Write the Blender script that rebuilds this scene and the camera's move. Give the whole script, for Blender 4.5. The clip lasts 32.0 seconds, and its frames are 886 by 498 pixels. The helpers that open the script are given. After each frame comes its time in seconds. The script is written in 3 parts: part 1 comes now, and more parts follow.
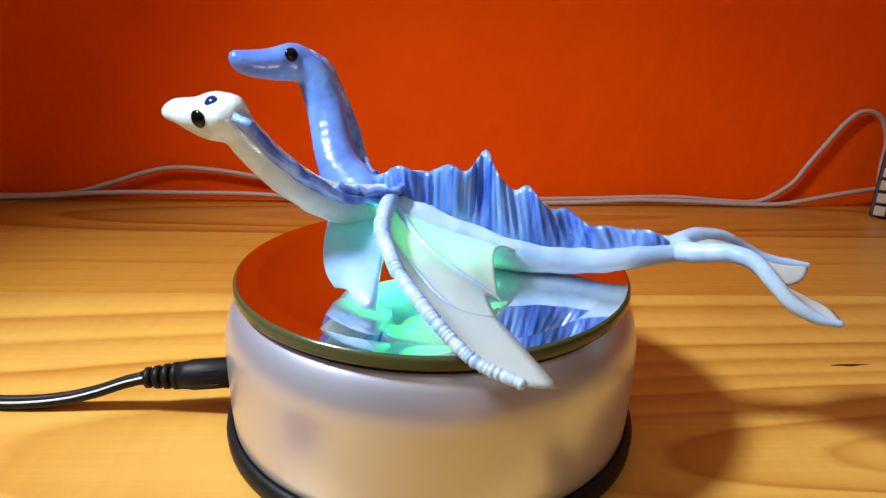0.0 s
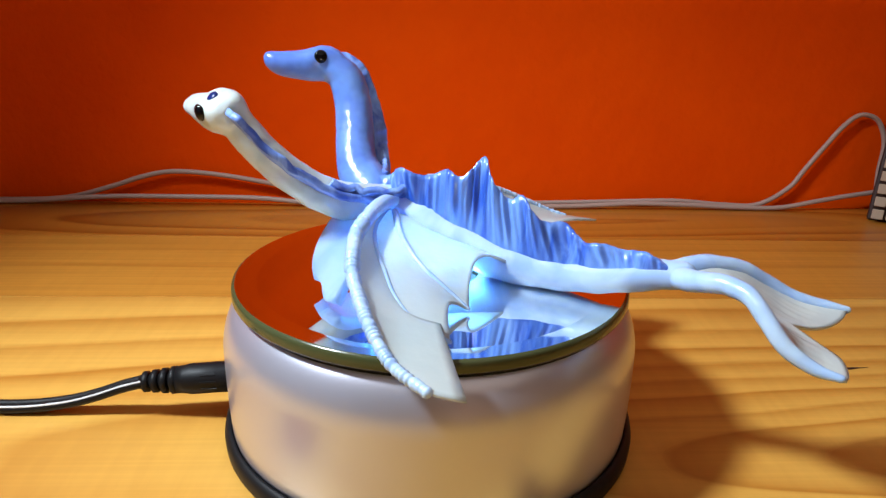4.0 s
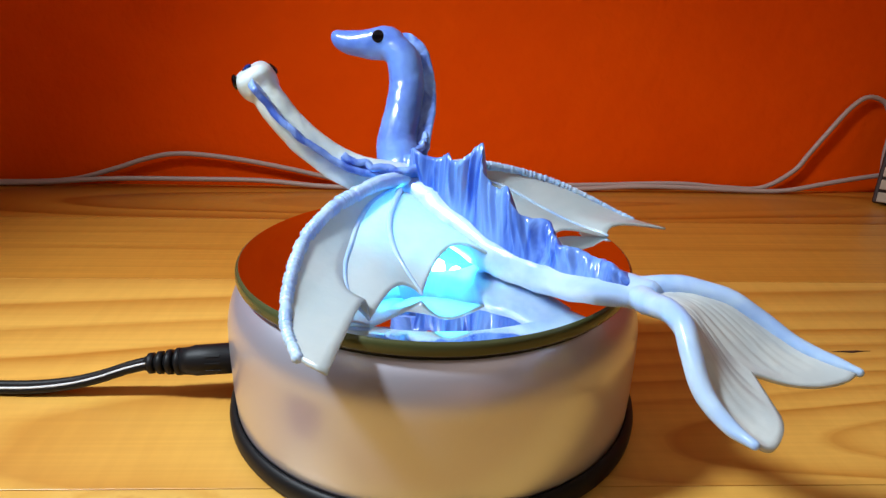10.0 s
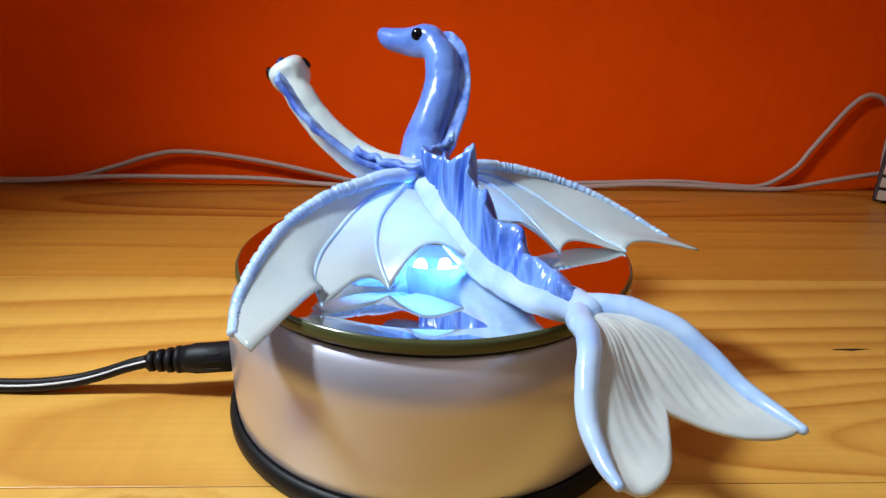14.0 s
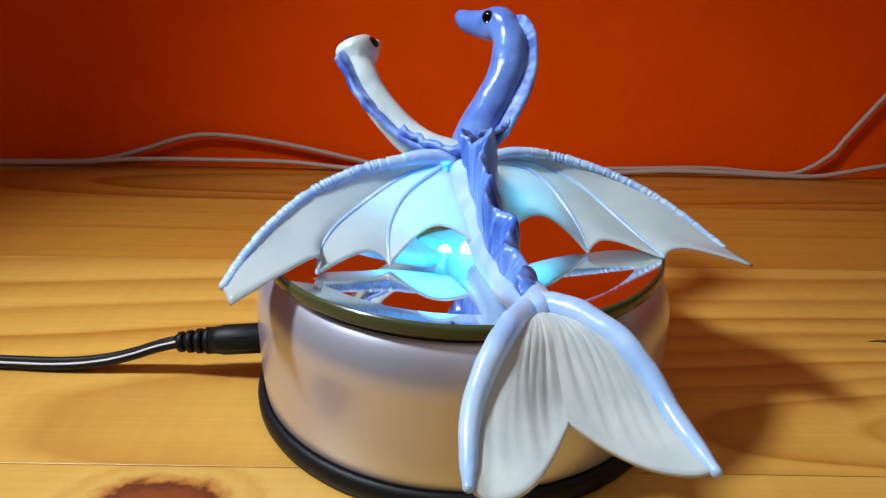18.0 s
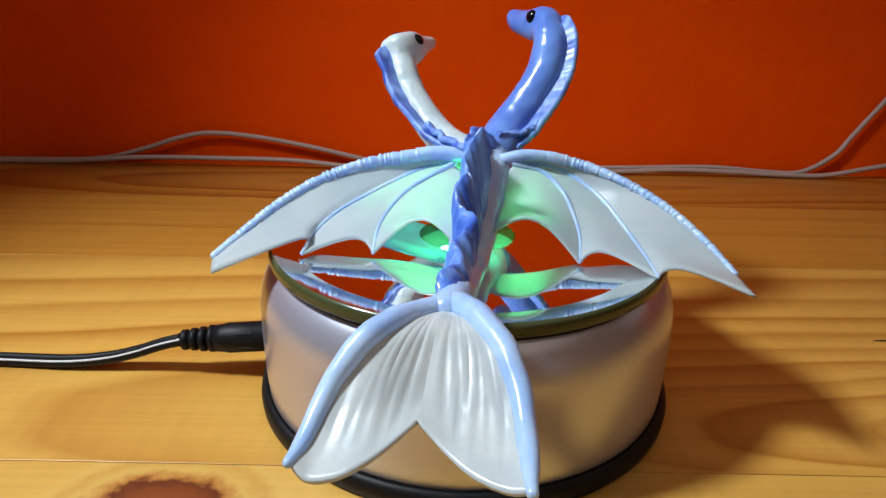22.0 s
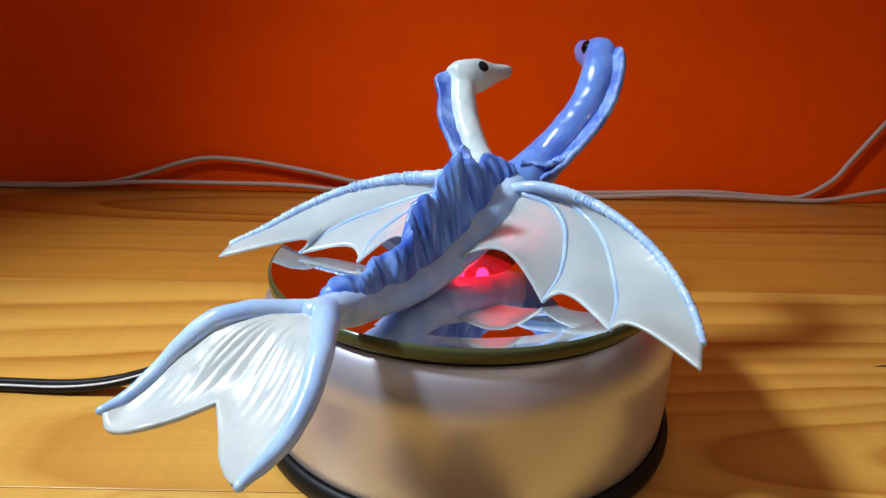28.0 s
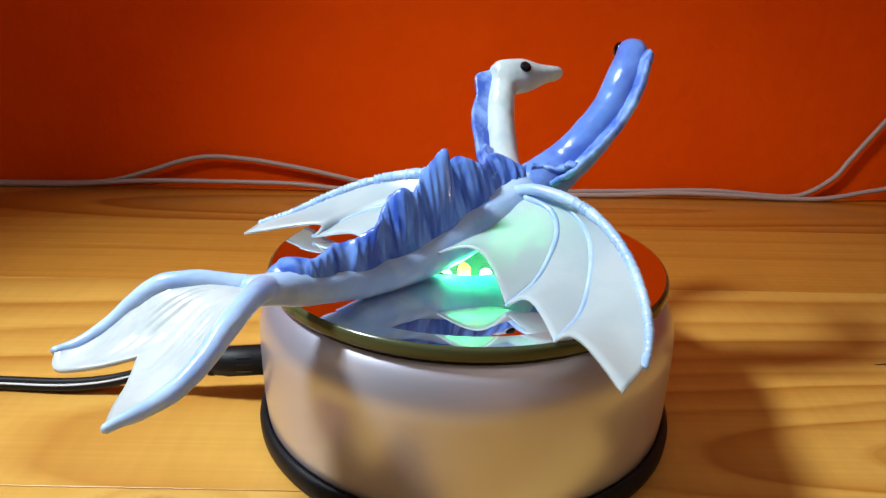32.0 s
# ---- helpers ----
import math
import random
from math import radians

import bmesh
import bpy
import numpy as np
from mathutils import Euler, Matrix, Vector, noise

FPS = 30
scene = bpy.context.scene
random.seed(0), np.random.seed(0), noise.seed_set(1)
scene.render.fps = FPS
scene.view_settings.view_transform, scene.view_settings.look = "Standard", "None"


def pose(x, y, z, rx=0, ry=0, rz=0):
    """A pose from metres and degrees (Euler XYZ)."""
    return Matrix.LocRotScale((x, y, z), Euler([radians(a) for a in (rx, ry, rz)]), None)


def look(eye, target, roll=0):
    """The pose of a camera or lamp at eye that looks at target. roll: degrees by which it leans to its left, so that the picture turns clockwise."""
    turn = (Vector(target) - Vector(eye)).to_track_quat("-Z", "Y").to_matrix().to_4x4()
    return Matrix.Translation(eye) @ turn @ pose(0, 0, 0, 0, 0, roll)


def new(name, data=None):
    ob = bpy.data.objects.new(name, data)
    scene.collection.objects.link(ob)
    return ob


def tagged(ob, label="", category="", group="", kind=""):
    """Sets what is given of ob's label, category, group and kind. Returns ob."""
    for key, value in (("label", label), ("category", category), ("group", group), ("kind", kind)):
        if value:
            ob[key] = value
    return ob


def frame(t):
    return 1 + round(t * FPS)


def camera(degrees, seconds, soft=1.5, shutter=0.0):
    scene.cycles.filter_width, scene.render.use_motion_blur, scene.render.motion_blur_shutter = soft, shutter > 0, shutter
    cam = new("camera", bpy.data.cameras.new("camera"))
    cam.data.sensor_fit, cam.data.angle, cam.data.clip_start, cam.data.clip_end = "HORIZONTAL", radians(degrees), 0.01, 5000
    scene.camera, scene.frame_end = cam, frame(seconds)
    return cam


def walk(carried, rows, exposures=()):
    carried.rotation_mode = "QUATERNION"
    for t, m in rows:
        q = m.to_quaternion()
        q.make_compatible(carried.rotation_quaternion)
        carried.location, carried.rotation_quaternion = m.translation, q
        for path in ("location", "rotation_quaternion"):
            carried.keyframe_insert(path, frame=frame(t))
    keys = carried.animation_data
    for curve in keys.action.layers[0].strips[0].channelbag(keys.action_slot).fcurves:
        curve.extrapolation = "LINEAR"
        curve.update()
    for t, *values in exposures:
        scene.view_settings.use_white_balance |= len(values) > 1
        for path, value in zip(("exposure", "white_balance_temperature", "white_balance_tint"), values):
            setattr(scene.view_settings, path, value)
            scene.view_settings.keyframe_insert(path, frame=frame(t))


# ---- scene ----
cam = camera(64.5, 32.0, soft=1.4)


def aim(x, y, z, turn, dip, lean):
    """A camera pose from its eye, its turn to the right, its dip below level and its lean, in degrees."""
    a, b = radians(turn), radians(dip)
    return look((x, y, z), (x + math.sin(a) * math.cos(b), y + math.cos(a) * math.cos(b), z - math.sin(b)), lean)


PATH = [
    (0, -0.00677, -0.22808, 0.14507, 2.553, 19.662, 1.259),
    (0.5, -0.00677, -0.22808, 0.14507, 2.789, 19.592, 1.259),
    (1, -0.00677, -0.22808, 0.14507, 2.774, 19.830, 1.259),
    (1.5, -0.00677, -0.22808, 0.14507, 2.758, 19.778, 1.259),
    (2, -0.00677, -0.22808, 0.14507, 2.702, 19.524, 1.259),
    (2.5, -0.00677, -0.22808, 0.14507, 2.694, 19.499, 1.259),
    (3, -0.00677, -0.22808, 0.14507, 2.679, 19.302, 1.259),
    (3.5, -0.00677, -0.22808, 0.14507, 2.680, 19.300, 1.259),
    (5.5, -0.00677, -0.22808, 0.14507, 2.642, 19.997, 1.259),
    (6, -0.00677, -0.22808, 0.14507, 2.648, 20.202, 1.259),
    (6.5, -0.00677, -0.22808, 0.14507, 2.643, 20.323, 1.259),
    (7, -0.00677, -0.22808, 0.14507, 2.642, 20.386, 1.259),
    (7.5, -0.00677, -0.22808, 0.14507, 2.626, 20.442, 1.259),
    (8, -0.00677, -0.22808, 0.14507, 2.586, 20.528, 1.259),
    (8.5, -0.00677, -0.22808, 0.14507, 2.506, 20.643, 1.259),
    (9, -0.00677, -0.22808, 0.14507, 2.416, 20.710, 1.259),
    (9.5, -0.00677, -0.22808, 0.14507, 2.417, 20.777, 1.259),
    (10, -0.00677, -0.22808, 0.14507, 2.410, 20.776, 1.259),
    (10.5, -0.00677, -0.22808, 0.14507, 2.409, 20.788, 1.259),
    (11, -0.00677, -0.22808, 0.14507, 2.410, 20.862, 1.259),
    (11.5, -0.00677, -0.22808, 0.14507, 2.391, 20.918, 1.259),
    (12, -0.00677, -0.22808, 0.14507, 2.381, 20.926, 1.259),
    (12.5, -0.00677, -0.22808, 0.14507, 2.396, 20.859, 1.259),
    (13, -0.00677, -0.22808, 0.14507, 2.395, 20.848, 1.259),
    (13.5, -0.00677, -0.22808, 0.14507, 2.380, 20.916, 1.259),
    (14, -0.00677, -0.22808, 0.14507, 2.406, 20.938, 1.259),
    (14.5, -0.00677, -0.22808, 0.14507, 2.388, 20.970, 1.259),
    (16.5, -0.00800, -0.22703, 0.14427, 2.040, 23.708, 1.182),
    (17, -0.00831, -0.22677, 0.14407, 1.403, 22.584, 1.163),
    (17.5, -0.00862, -0.22651, 0.14387, 0.410, 21.477, 1.144),
    (18, -0.00862, -0.22651, 0.14387, 0.399, 22.120, 1.144),
    (18.5, -0.00862, -0.22651, 0.14387, 0.301, 22.626, 1.144),
    (19, -0.00862, -0.22651, 0.14387, 0.310, 22.221, 1.144),
    (19.5, -0.00862, -0.22651, 0.14387, 0.335, 22.015, 1.144),
    (20, -0.00862, -0.22651, 0.14387, 0.288, 22.102, 1.144),
    (20.5, -0.00862, -0.22651, 0.14387, 0.082, 22.214, 1.144),
    (21, -0.00862, -0.22651, 0.14387, 0.114, 22.300, 1.144),
    (21.5, -0.00862, -0.22651, 0.14387, 0.098, 22.445, 1.144),
    (22, -0.00862, -0.22651, 0.14387, 0.086, 22.247, 1.144),
    (22.5, -0.00862, -0.22651, 0.14387, 0.072, 21.687, 1.144),
    (23, -0.00862, -0.22651, 0.14387, 0.063, 21.439, 1.144),
    (23.5, -0.00862, -0.22651, 0.14387, 0.011, 21.410, 1.144),
    (24, -0.00862, -0.22651, 0.14387, 0.029, 21.418, 1.144),
    (24.5, -0.00862, -0.22651, 0.14387, 0.048, 21.352, 1.144),
    (25, -0.00862, -0.22651, 0.14387, 0.047, 21.307, 1.144),
    (25.5, -0.00862, -0.22651, 0.14387, 0.044, 21.280, 1.144),
    (27.5, -0.00862, -0.22651, 0.14387, 0.023, 20.372, 1.144),
    (28, -0.00862, -0.22651, 0.14387, 0.032, 20.239, 1.144),
    (28.5, -0.00862, -0.22651, 0.14387, 0.038, 20.276, 1.144),
    (29, -0.00862, -0.22651, 0.14387, 0.041, 20.341, 1.144),
    (29.5, -0.00862, -0.22651, 0.14387, 0.032, 20.337, 1.144),
    (30, -0.00862, -0.22651, 0.14387, 0.053, 20.253, 1.144),
    (30.5, -0.00862, -0.22651, 0.14387, 0.012, 20.201, 1.144),
    (31, -0.00862, -0.22651, 0.14387, 0.054, 20.130, 1.144),
    (31.5, -0.00862, -0.22651, 0.14387, 0.061, 20.238, 1.144),
    (32, -0.00862, -0.22651, 0.14387, 0.058, 20.356, 1.144),
]
walk(cam, [(t, aim(*row)) for t, *row in PATH], [(0, 0.10), (3, 0.05), (6, -0.02), (10, -0.13), (14, -0.22), (18, -0.42), (26, -0.43), (29, -0.32), (32, -0.20)])

# ---- light ----
world = bpy.data.worlds.new("room_air")
scene.world = world
world.use_nodes = True
world.node_tree.nodes["Background"].inputs[0].default_value = (1.0, 0.93, 0.85, 1)
world.node_tree.nodes["Background"].inputs[1].default_value = 0.02

lamp = new("desk_lamp_light", bpy.data.lights.new("desk_lamp_light", "SPOT"))
lamp.data.energy, lamp.data.shadow_soft_size = 24.0, 0.040
lamp.data.spot_size, lamp.data.spot_blend = radians(77), 1.0
lamp.data.color = (0.80, 0.91, 1.0)
lamp.matrix_world = look((-0.338, -0.084, 0.50), (-0.005, -0.008, 0.03))
# unseen fill lamp, added to brighten the room off the ceiling
glim = new("added_fill_light", bpy.data.lights.new("added_fill_light", "AREA"))
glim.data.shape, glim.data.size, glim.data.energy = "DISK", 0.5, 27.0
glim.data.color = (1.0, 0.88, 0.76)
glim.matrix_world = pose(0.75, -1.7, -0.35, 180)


# ---- materials ----
def material(name, color, rough=0.5, metal=0.0, **more):
    m = bpy.data.materials.new(name)
    m.use_nodes = True
    b = m.node_tree.nodes["Principled BSDF"]
    b.inputs["Base Color"].default_value = (*color, 1)
    b.inputs["Roughness"].default_value = rough
    b.inputs["Metallic"].default_value = metal
    for key, value in more.items():
        b.inputs[key.replace("_", " ")].default_value = value
    return m


def node(m, kind, **inputs):
    n = m.node_tree.nodes.new(kind)
    for key, value in inputs.items():
        n.inputs[key.replace("_", " ")].default_value = value
    return n


def join(m, a, b):
    m.node_tree.links.new(a, b)


def main_shader(m):
    return m.node_tree.nodes["Principled BSDF"]


def local(m, scale=(1, 1, 1), turn=(0, 0, 0)):
    tc, mp = node(m, "ShaderNodeTexCoord"), node(m, "ShaderNodeMapping")
    mp.inputs["Scale"].default_value, mp.inputs["Rotation"].default_value = scale, turn
    join(m, tc.outputs["Object"], mp.inputs["Vector"])
    return mp.outputs["Vector"]


def ramp(m, fac, *stops):
    r = node(m, "ShaderNodeValToRGB")
    e = r.color_ramp.elements
    while len(e) < len(stops):
        e.new(0.5)
    for k, (at, c) in zip(e, stops):
        k.position, k.color = at, (*c, 1)
    join(m, fac, r.inputs["Fac"])
    return r.outputs["Color"]


def noise_of(m, vector, scale, detail=4.0, rough=0.55, distort=0.0):
    n = node(m, "ShaderNodeTexNoise", Scale=scale, Detail=detail, Roughness=rough, Distortion=distort)
    join(m, vector, n.inputs["Vector"])
    return n.outputs["Fac"]


def bump(m, height, strength, distance):
    b = node(m, "ShaderNodeBump", Strength=strength, Distance=distance)
    join(m, height, b.inputs["Height"])
    join(m, b.outputs["Normal"], main_shader(m).inputs["Normal"])


def mixed(m, fac, a, b, how="MIX"):
    x = node(m, "ShaderNodeMix")
    x.data_type, x.blend_type = "RGBA", how
    for value, socket in ((fac, x.inputs["Factor"]), (a, x.inputs[6]), (b, x.inputs[7])):
        if hasattr(value, "is_linked"):
            join(m, value, socket)
        elif isinstance(value, tuple):
            socket.default_value = (*value, 1)
        else:
            socket.default_value = value
    return x.outputs[2]


def through_light(m, share, color):
    """Lets a thin or waxy surface pass some of the light that falls on its other side."""
    tree = m.node_tree
    out, b = tree.nodes["Material Output"], main_shader(m)
    tr, mx = node(m, "ShaderNodeBsdfTranslucent"), node(m, "ShaderNodeMixShader")
    tr.inputs["Color"].default_value = (*color, 1)
    mx.inputs["Fac"].default_value = share
    join(m, b.outputs[0], mx.inputs[1])
    join(m, tr.outputs[0], mx.inputs[2])
    join(m, mx.outputs[0], out.inputs["Surface"])


def clay(name, dark, light, scale, stretch=(1, 1, 1), sss=0.25, rough=0.28, grain=0.15, coat=0.35):
    m = material(name, light, rough, Coat_Weight=coat, Coat_Roughness=0.12)
    b = main_shader(m)
    b.inputs["Subsurface Weight"].default_value = sss
    b.inputs["Subsurface Radius"].default_value = (0.6, 0.7, 1.0)
    b.inputs["Subsurface Scale"].default_value = 0.006
    v = local(m, stretch)
    f = noise_of(m, v, scale, 3.0, 0.5, 0.6)
    join(m, ramp(m, f, (0.38, dark), (0.62, light)), b.inputs["Base Color"])
    bump(m, noise_of(m, local(m), 260, 5.0, 0.5), grain * 1.5, 0.0010)
    return m


WHITE_CLAY = clay("pearl_white_clay", (0.50, 0.59, 0.60), (0.61, 0.69, 0.69), 90)
PALE_CLAY = clay("pale_blue_clay", (0.34, 0.51, 0.85), (0.49, 0.66, 0.91), 70)
BLUE_CLAY = clay("cornflower_blue_clay", (0.09, 0.185, 0.58), (0.14, 0.28, 0.71), 60)
SAIL_CLAY = clay("marbled_blue_clay", (0.032, 0.105, 0.53), (0.17, 0.34, 0.83), 200, (1, 1, 0.12), 0.03)
CREST_CLAY = clay("streaked_blue_clay", (0.045, 0.11, 0.50), (0.24, 0.40, 0.83), 160, (1, 1, 0.5), 0.03, 0.42, coat=0.12)
WING_SKIN = clay("pearl_wing_skin", (0.53, 0.63, 0.66), (0.61, 0.69, 0.71), 60, sss=0.0, rough=0.27)
through_light(WING_SKIN, 0.37, (0.86, 0.88, 0.90))
FIN_SKIN = clay("pearl_fin_skin", (0.53, 0.58, 0.59), (0.62, 0.66, 0.65), 110, sss=0.0, rough=0.32, coat=0.2)
through_light(FIN_SKIN, 0.14, (0.86, 0.88, 0.90))
FLIPPER_SKIN = clay("translucent_blue_clay", (0.28, 0.46, 0.82), (0.42, 0.60, 0.88), 60, sss=0.0)
through_light(FLIPPER_SKIN, 0.28, (0.72, 0.82, 0.92))
EYE_BLACK = material("glossy_black_bead", (0.002, 0.002, 0.003), 0.10, Specular_IOR_Level=0.3)
EYE_BLUE = material("dark_blue_gem", (0.006, 0.02, 0.12), 0.10, Specular_IOR_Level=0.4)


def figure(m, kind, *values):
    """A chain link of plain arithmetic; values are numbers or sockets."""
    n = node(m, "ShaderNodeMath")
    n.operation = kind
    for k, v in enumerate(values):
        if hasattr(v, "is_linked"):
            join(m, v, n.inputs[k])
        else:
            n.inputs[k].default_value = v
    return n.outputs[0]


def wood(name, tone, heart, depth, slope, ring, contrast, least=0.15, fine=0.2, knot=None, widening=False):
    """Pine sawn from a log whose heart runs along x under the board: heart is its (x, y), depth and slope its way
    below the top, ring the width of a year; the years show as long arches, wider apart away from the heart where widening is set."""
    m = material(name, (0.6, 0.36, 0.12), 0.40, Coat_Weight=0.30, Coat_Roughness=0.30)
    b = main_shader(m)
    tc = node(m, "ShaderNodeTexCoord")
    at = tc.outputs["Object"]
    xyz = node(m, "ShaderNodeSeparateXYZ")
    join(m, at, xyz.inputs[0])
    slow = node(m, "ShaderNodeMapping")
    slow.inputs["Scale"].default_value = (3.2, 13.0, 3.0)
    join(m, at, slow.inputs["Vector"])
    sway = node(m, "ShaderNodeTexNoise", Scale=1.0, Detail=2.0, Roughness=0.45)
    join(m, slow.outputs[0], sway.inputs["Vector"])
    part_of = node(m, "ShaderNodeSeparateColor")
    join(m, sway.outputs["Color"], part_of.inputs[0])
    dx = figure(m, "SUBTRACT", xyz.outputs["X"], heart[0])
    dy = figure(m, "SUBTRACT", xyz.outputs["Y"], heart[1])
    dy = figure(m, "ADD", dy, figure(m, "MULTIPLY_ADD", part_of.outputs[0], 0.020, -0.010))
    dz = figure(m, "MULTIPLY_ADD", dx, slope, depth)
    dz = figure(m, "ADD", dz, figure(m, "MULTIPLY_ADD", part_of.outputs[1], 0.024, -0.012))
    far = figure(m, "SQRT", figure(m, "ADD", figure(m, "MULTIPLY", dy, dy), figure(m, "MULTIPLY", dz, dz)))
    years = figure(m, "DIVIDE", figure(m, "LOGARITHM", far, math.e) if widening else far, ring)
    gap = node(m, "ShaderNodeTexNoise", Scale=0.5, Detail=1.0)
    gap.noise_dimensions = "1D"
    join(m, years, gap.inputs["W"])
    years = figure(m, "MULTIPLY_ADD", gap.outputs["Fac"], 0.8, years)
    saw = figure(m, "FRACT", years)
    which = node(m, "ShaderNodeTexWhiteNoise")
    which.noise_dimensions = "1D"
    join(m, figure(m, "FLOOR", years), which.inputs["W"])
    late = ramp(m, saw, (0.0, (0.45, 0.45, 0.45)), (0.12, (0, 0, 0)), (0.35, (0.12, 0.12, 0.12)), (0.70, (0.55, 0.55, 0.55)), (0.93, (1, 1, 1)), (1.0, (0.45, 0.45, 0.45)))
    share = figure(m, "MULTIPLY", late, figure(m, "MULTIPLY_ADD", figure(m, "POWER", which.outputs["Value"], 1.7), contrast * (1 - least), contrast * least))
    c = mixed(m, share, (0.72, 0.465, 0.118), (0.44, 0.195, 0.024))
    thin = node(m, "ShaderNodeMapping")
    thin.inputs["Scale"].default_value = (7.0, 460.0, 7.0)
    join(m, at, thin.inputs["Vector"])
    fibre = noise_of(m, thin.outputs[0], 1.0, 4.0, 0.6)
    c = mixed(m, fine, c, ramp(m, fibre, (0.35, (0.70, 0.60, 0.48)), (0.65, (1.10, 1.07, 1.04))), "MULTIPLY")
    rays = node(m, "ShaderNodeMapping")
    rays.inputs["Scale"].default_value = (210.0, 26.0, 20.0)
    join(m, at, rays.inputs["Vector"])
    c = mixed(m, 0.16, c, ramp(m, noise_of(m, rays.outputs[0], 1.0, 2.0, 0.5), (0.38, (0.80, 0.74, 0.66)), (0.62, (1.08, 1.06, 1.04))), "MULTIPLY")
    c = mixed(m, 0.5, c, ramp(m, noise_of(m, at, 9.0, 3.0, 0.5), (0.3, (0.86, 0.80, 0.72)), (0.7, (1.10, 1.10, 1.08))), "MULTIPLY")
    c = mixed(m, 1.0, c, tone, "MULTIPLY")
    if knot:
        # a brown knot with ragged dark rims and growth rings bent round it
        d = node(m, "ShaderNodeVectorMath")
        d.operation = "SUBTRACT"
        d.inputs[1].default_value = knot
        join(m, at, d.inputs[0])
        w = node(m, "ShaderNodeVectorMath")
        w.operation = "MULTIPLY"
        w.inputs[1].default_value = (0.90, 1.15, 0.0)
        join(m, d.outputs[0], w.inputs[0])
        ln = node(m, "ShaderNodeVectorMath")
        ln.operation = "LENGTH"
        join(m, w.outputs[0], ln.inputs[0])
        away = ln.outputs["Value"]
        ragged = figure(m, "MULTIPLY_ADD", noise_of(m, at, 260, 3.0, 0.6), 0.0075, away)
        ragged = figure(m, "MULTIPLY_ADD", noise_of(m, at, 60, 2.0, 0.5), 0.006, ragged)
        k = figure(m, "DIVIDE", figure(m, "SUBTRACT", ragged, 0.0065), 0.036)
        disc = ramp(m, k, (0.0, (0.30, 0.075, 0.012)), (0.20, (0.24, 0.055, 0.008)), (0.34, (0.20, 0.044, 0.006)), (0.44, (0.12, 0.022, 0.003)), (0.50, (0.44, 0.17, 0.030)), (0.62, (0.62, 0.37, 0.085)), (0.76, (0.50, 0.25, 0.045)), (0.84, (0.66, 0.42, 0.11)))
        c = mixed(m, ramp(m, k, (0.55, (1, 1, 1)), (1.0, (0, 0, 0))), c, disc)
    join(m, c, b.inputs["Base Color"])
    bump(m, fibre, 0.12, 0.0003)
    return m


# back to front
BOARDS = (
    wood("orange_pine", (0.67, 0.42, 0.19), (0.16, 0.246), 0.004, 0.10, 0.0130, 1.3, 0.3, 0.15),
    wood("straight_pine", (0.74, 0.52, 0.28), (0.0, 0.420), 0.05, 0.05, 0.0140, 0.5, 0.15, 0.45),
    wood("pale_pine", (0.94, 0.80, 0.61), (0.33, -0.028), 0.0, 0.12, 0.20, 0.95, 0.6, widening=True),
    wood("knotty_pine", (0.95, 0.85, 0.68), (-0.30, -0.110), 0.03, 0.06, 0.0160, 0.8, 0.2, 0.2, (-0.087, -0.0735, 0.0)),
    wood("front_pine", (0.90, 0.80, 0.65), (0.2, -0.25), 0.02, 0.10, 0.0160, 0.8),
)


def painted_wall():
    m = material("orange_wall_paint", (0.80, 0.10, 0.0), 0.75, Specular_IOR_Level=0.04)
    v = local(m)
    n = noise_of(m, v, 6.0, 5.0, 0.6)
    join(m, ramp(m, n, (0.3, (0.82, 0.066, 0.0001)), (0.7, (0.94, 0.090, 0.0002))), main_shader(m).inputs["Base Color"])
    bump(m, noise_of(m, v, 70.0, 5.0, 0.6), 0.35, 0.004)
    return m


ORANGE = painted_wall()
PLASTER = material("white_plaster", (0.84, 0.84, 0.84), 0.8)
bump(PLASTER, noise_of(PLASTER, local(PLASTER), 60.0), 0.2, 0.003)
# for the unseen west wall; its blue tints what the stand reflects
UNSEEN_WALL_BLUE = material("unseen_wall_blue", (0.50, 0.62, 0.90), 0.8)
bump(UNSEEN_WALL_BLUE, noise_of(UNSEEN_WALL_BLUE, local(UNSEEN_WALL_BLUE), 60.0), 0.2, 0.003)
# for unseen south and east walls; the brown darkens the stand's reflections
UNSEEN_WALL_BROWN = material("unseen_wall_brown", (0.24, 0.15, 0.11), 0.8)
bump(UNSEEN_WALL_BROWN, noise_of(UNSEEN_WALL_BROWN, local(UNSEEN_WALL_BROWN), 60.0), 0.2, 0.003)
FLOORING = material("dull_brown_floor", (0.13, 0.06, 0.035), 0.6)
bump(FLOORING, noise_of(FLOORING, local(FLOORING), 20.0), 0.2, 0.003)
SILVER = material("silver_metallic_paint", (0.63, 0.63, 0.74), 0.31, 0.68, Coat_Weight=0.5, Coat_Roughness=0.15)
bump(SILVER, noise_of(SILVER, local(SILVER), 1500, 2.0), 0.06, 0.0002)
BLACK = material("black_plastic", (0.005, 0.005, 0.006), 0.5, Specular_IOR_Level=0.25)
bump(BLACK, noise_of(BLACK, local(BLACK), 700, 2.0), 0.1, 0.0003)
MIRROR = material("mirror_silvering", (0.88, 0.90, 0.90), 0.015, 1.0)
BEVEL = material("bevelled_glass", (0.86, 0.90, 0.89), 0.05, 1.0)
CUP = material("grey_light_cup", (0.075, 0.075, 0.075), 0.35)
GLASS_RIM = material("green_glass_edge", (0.06, 0.068, 0.026), 0.2, Coat_Weight=0.3, Specular_IOR_Level=0.3)
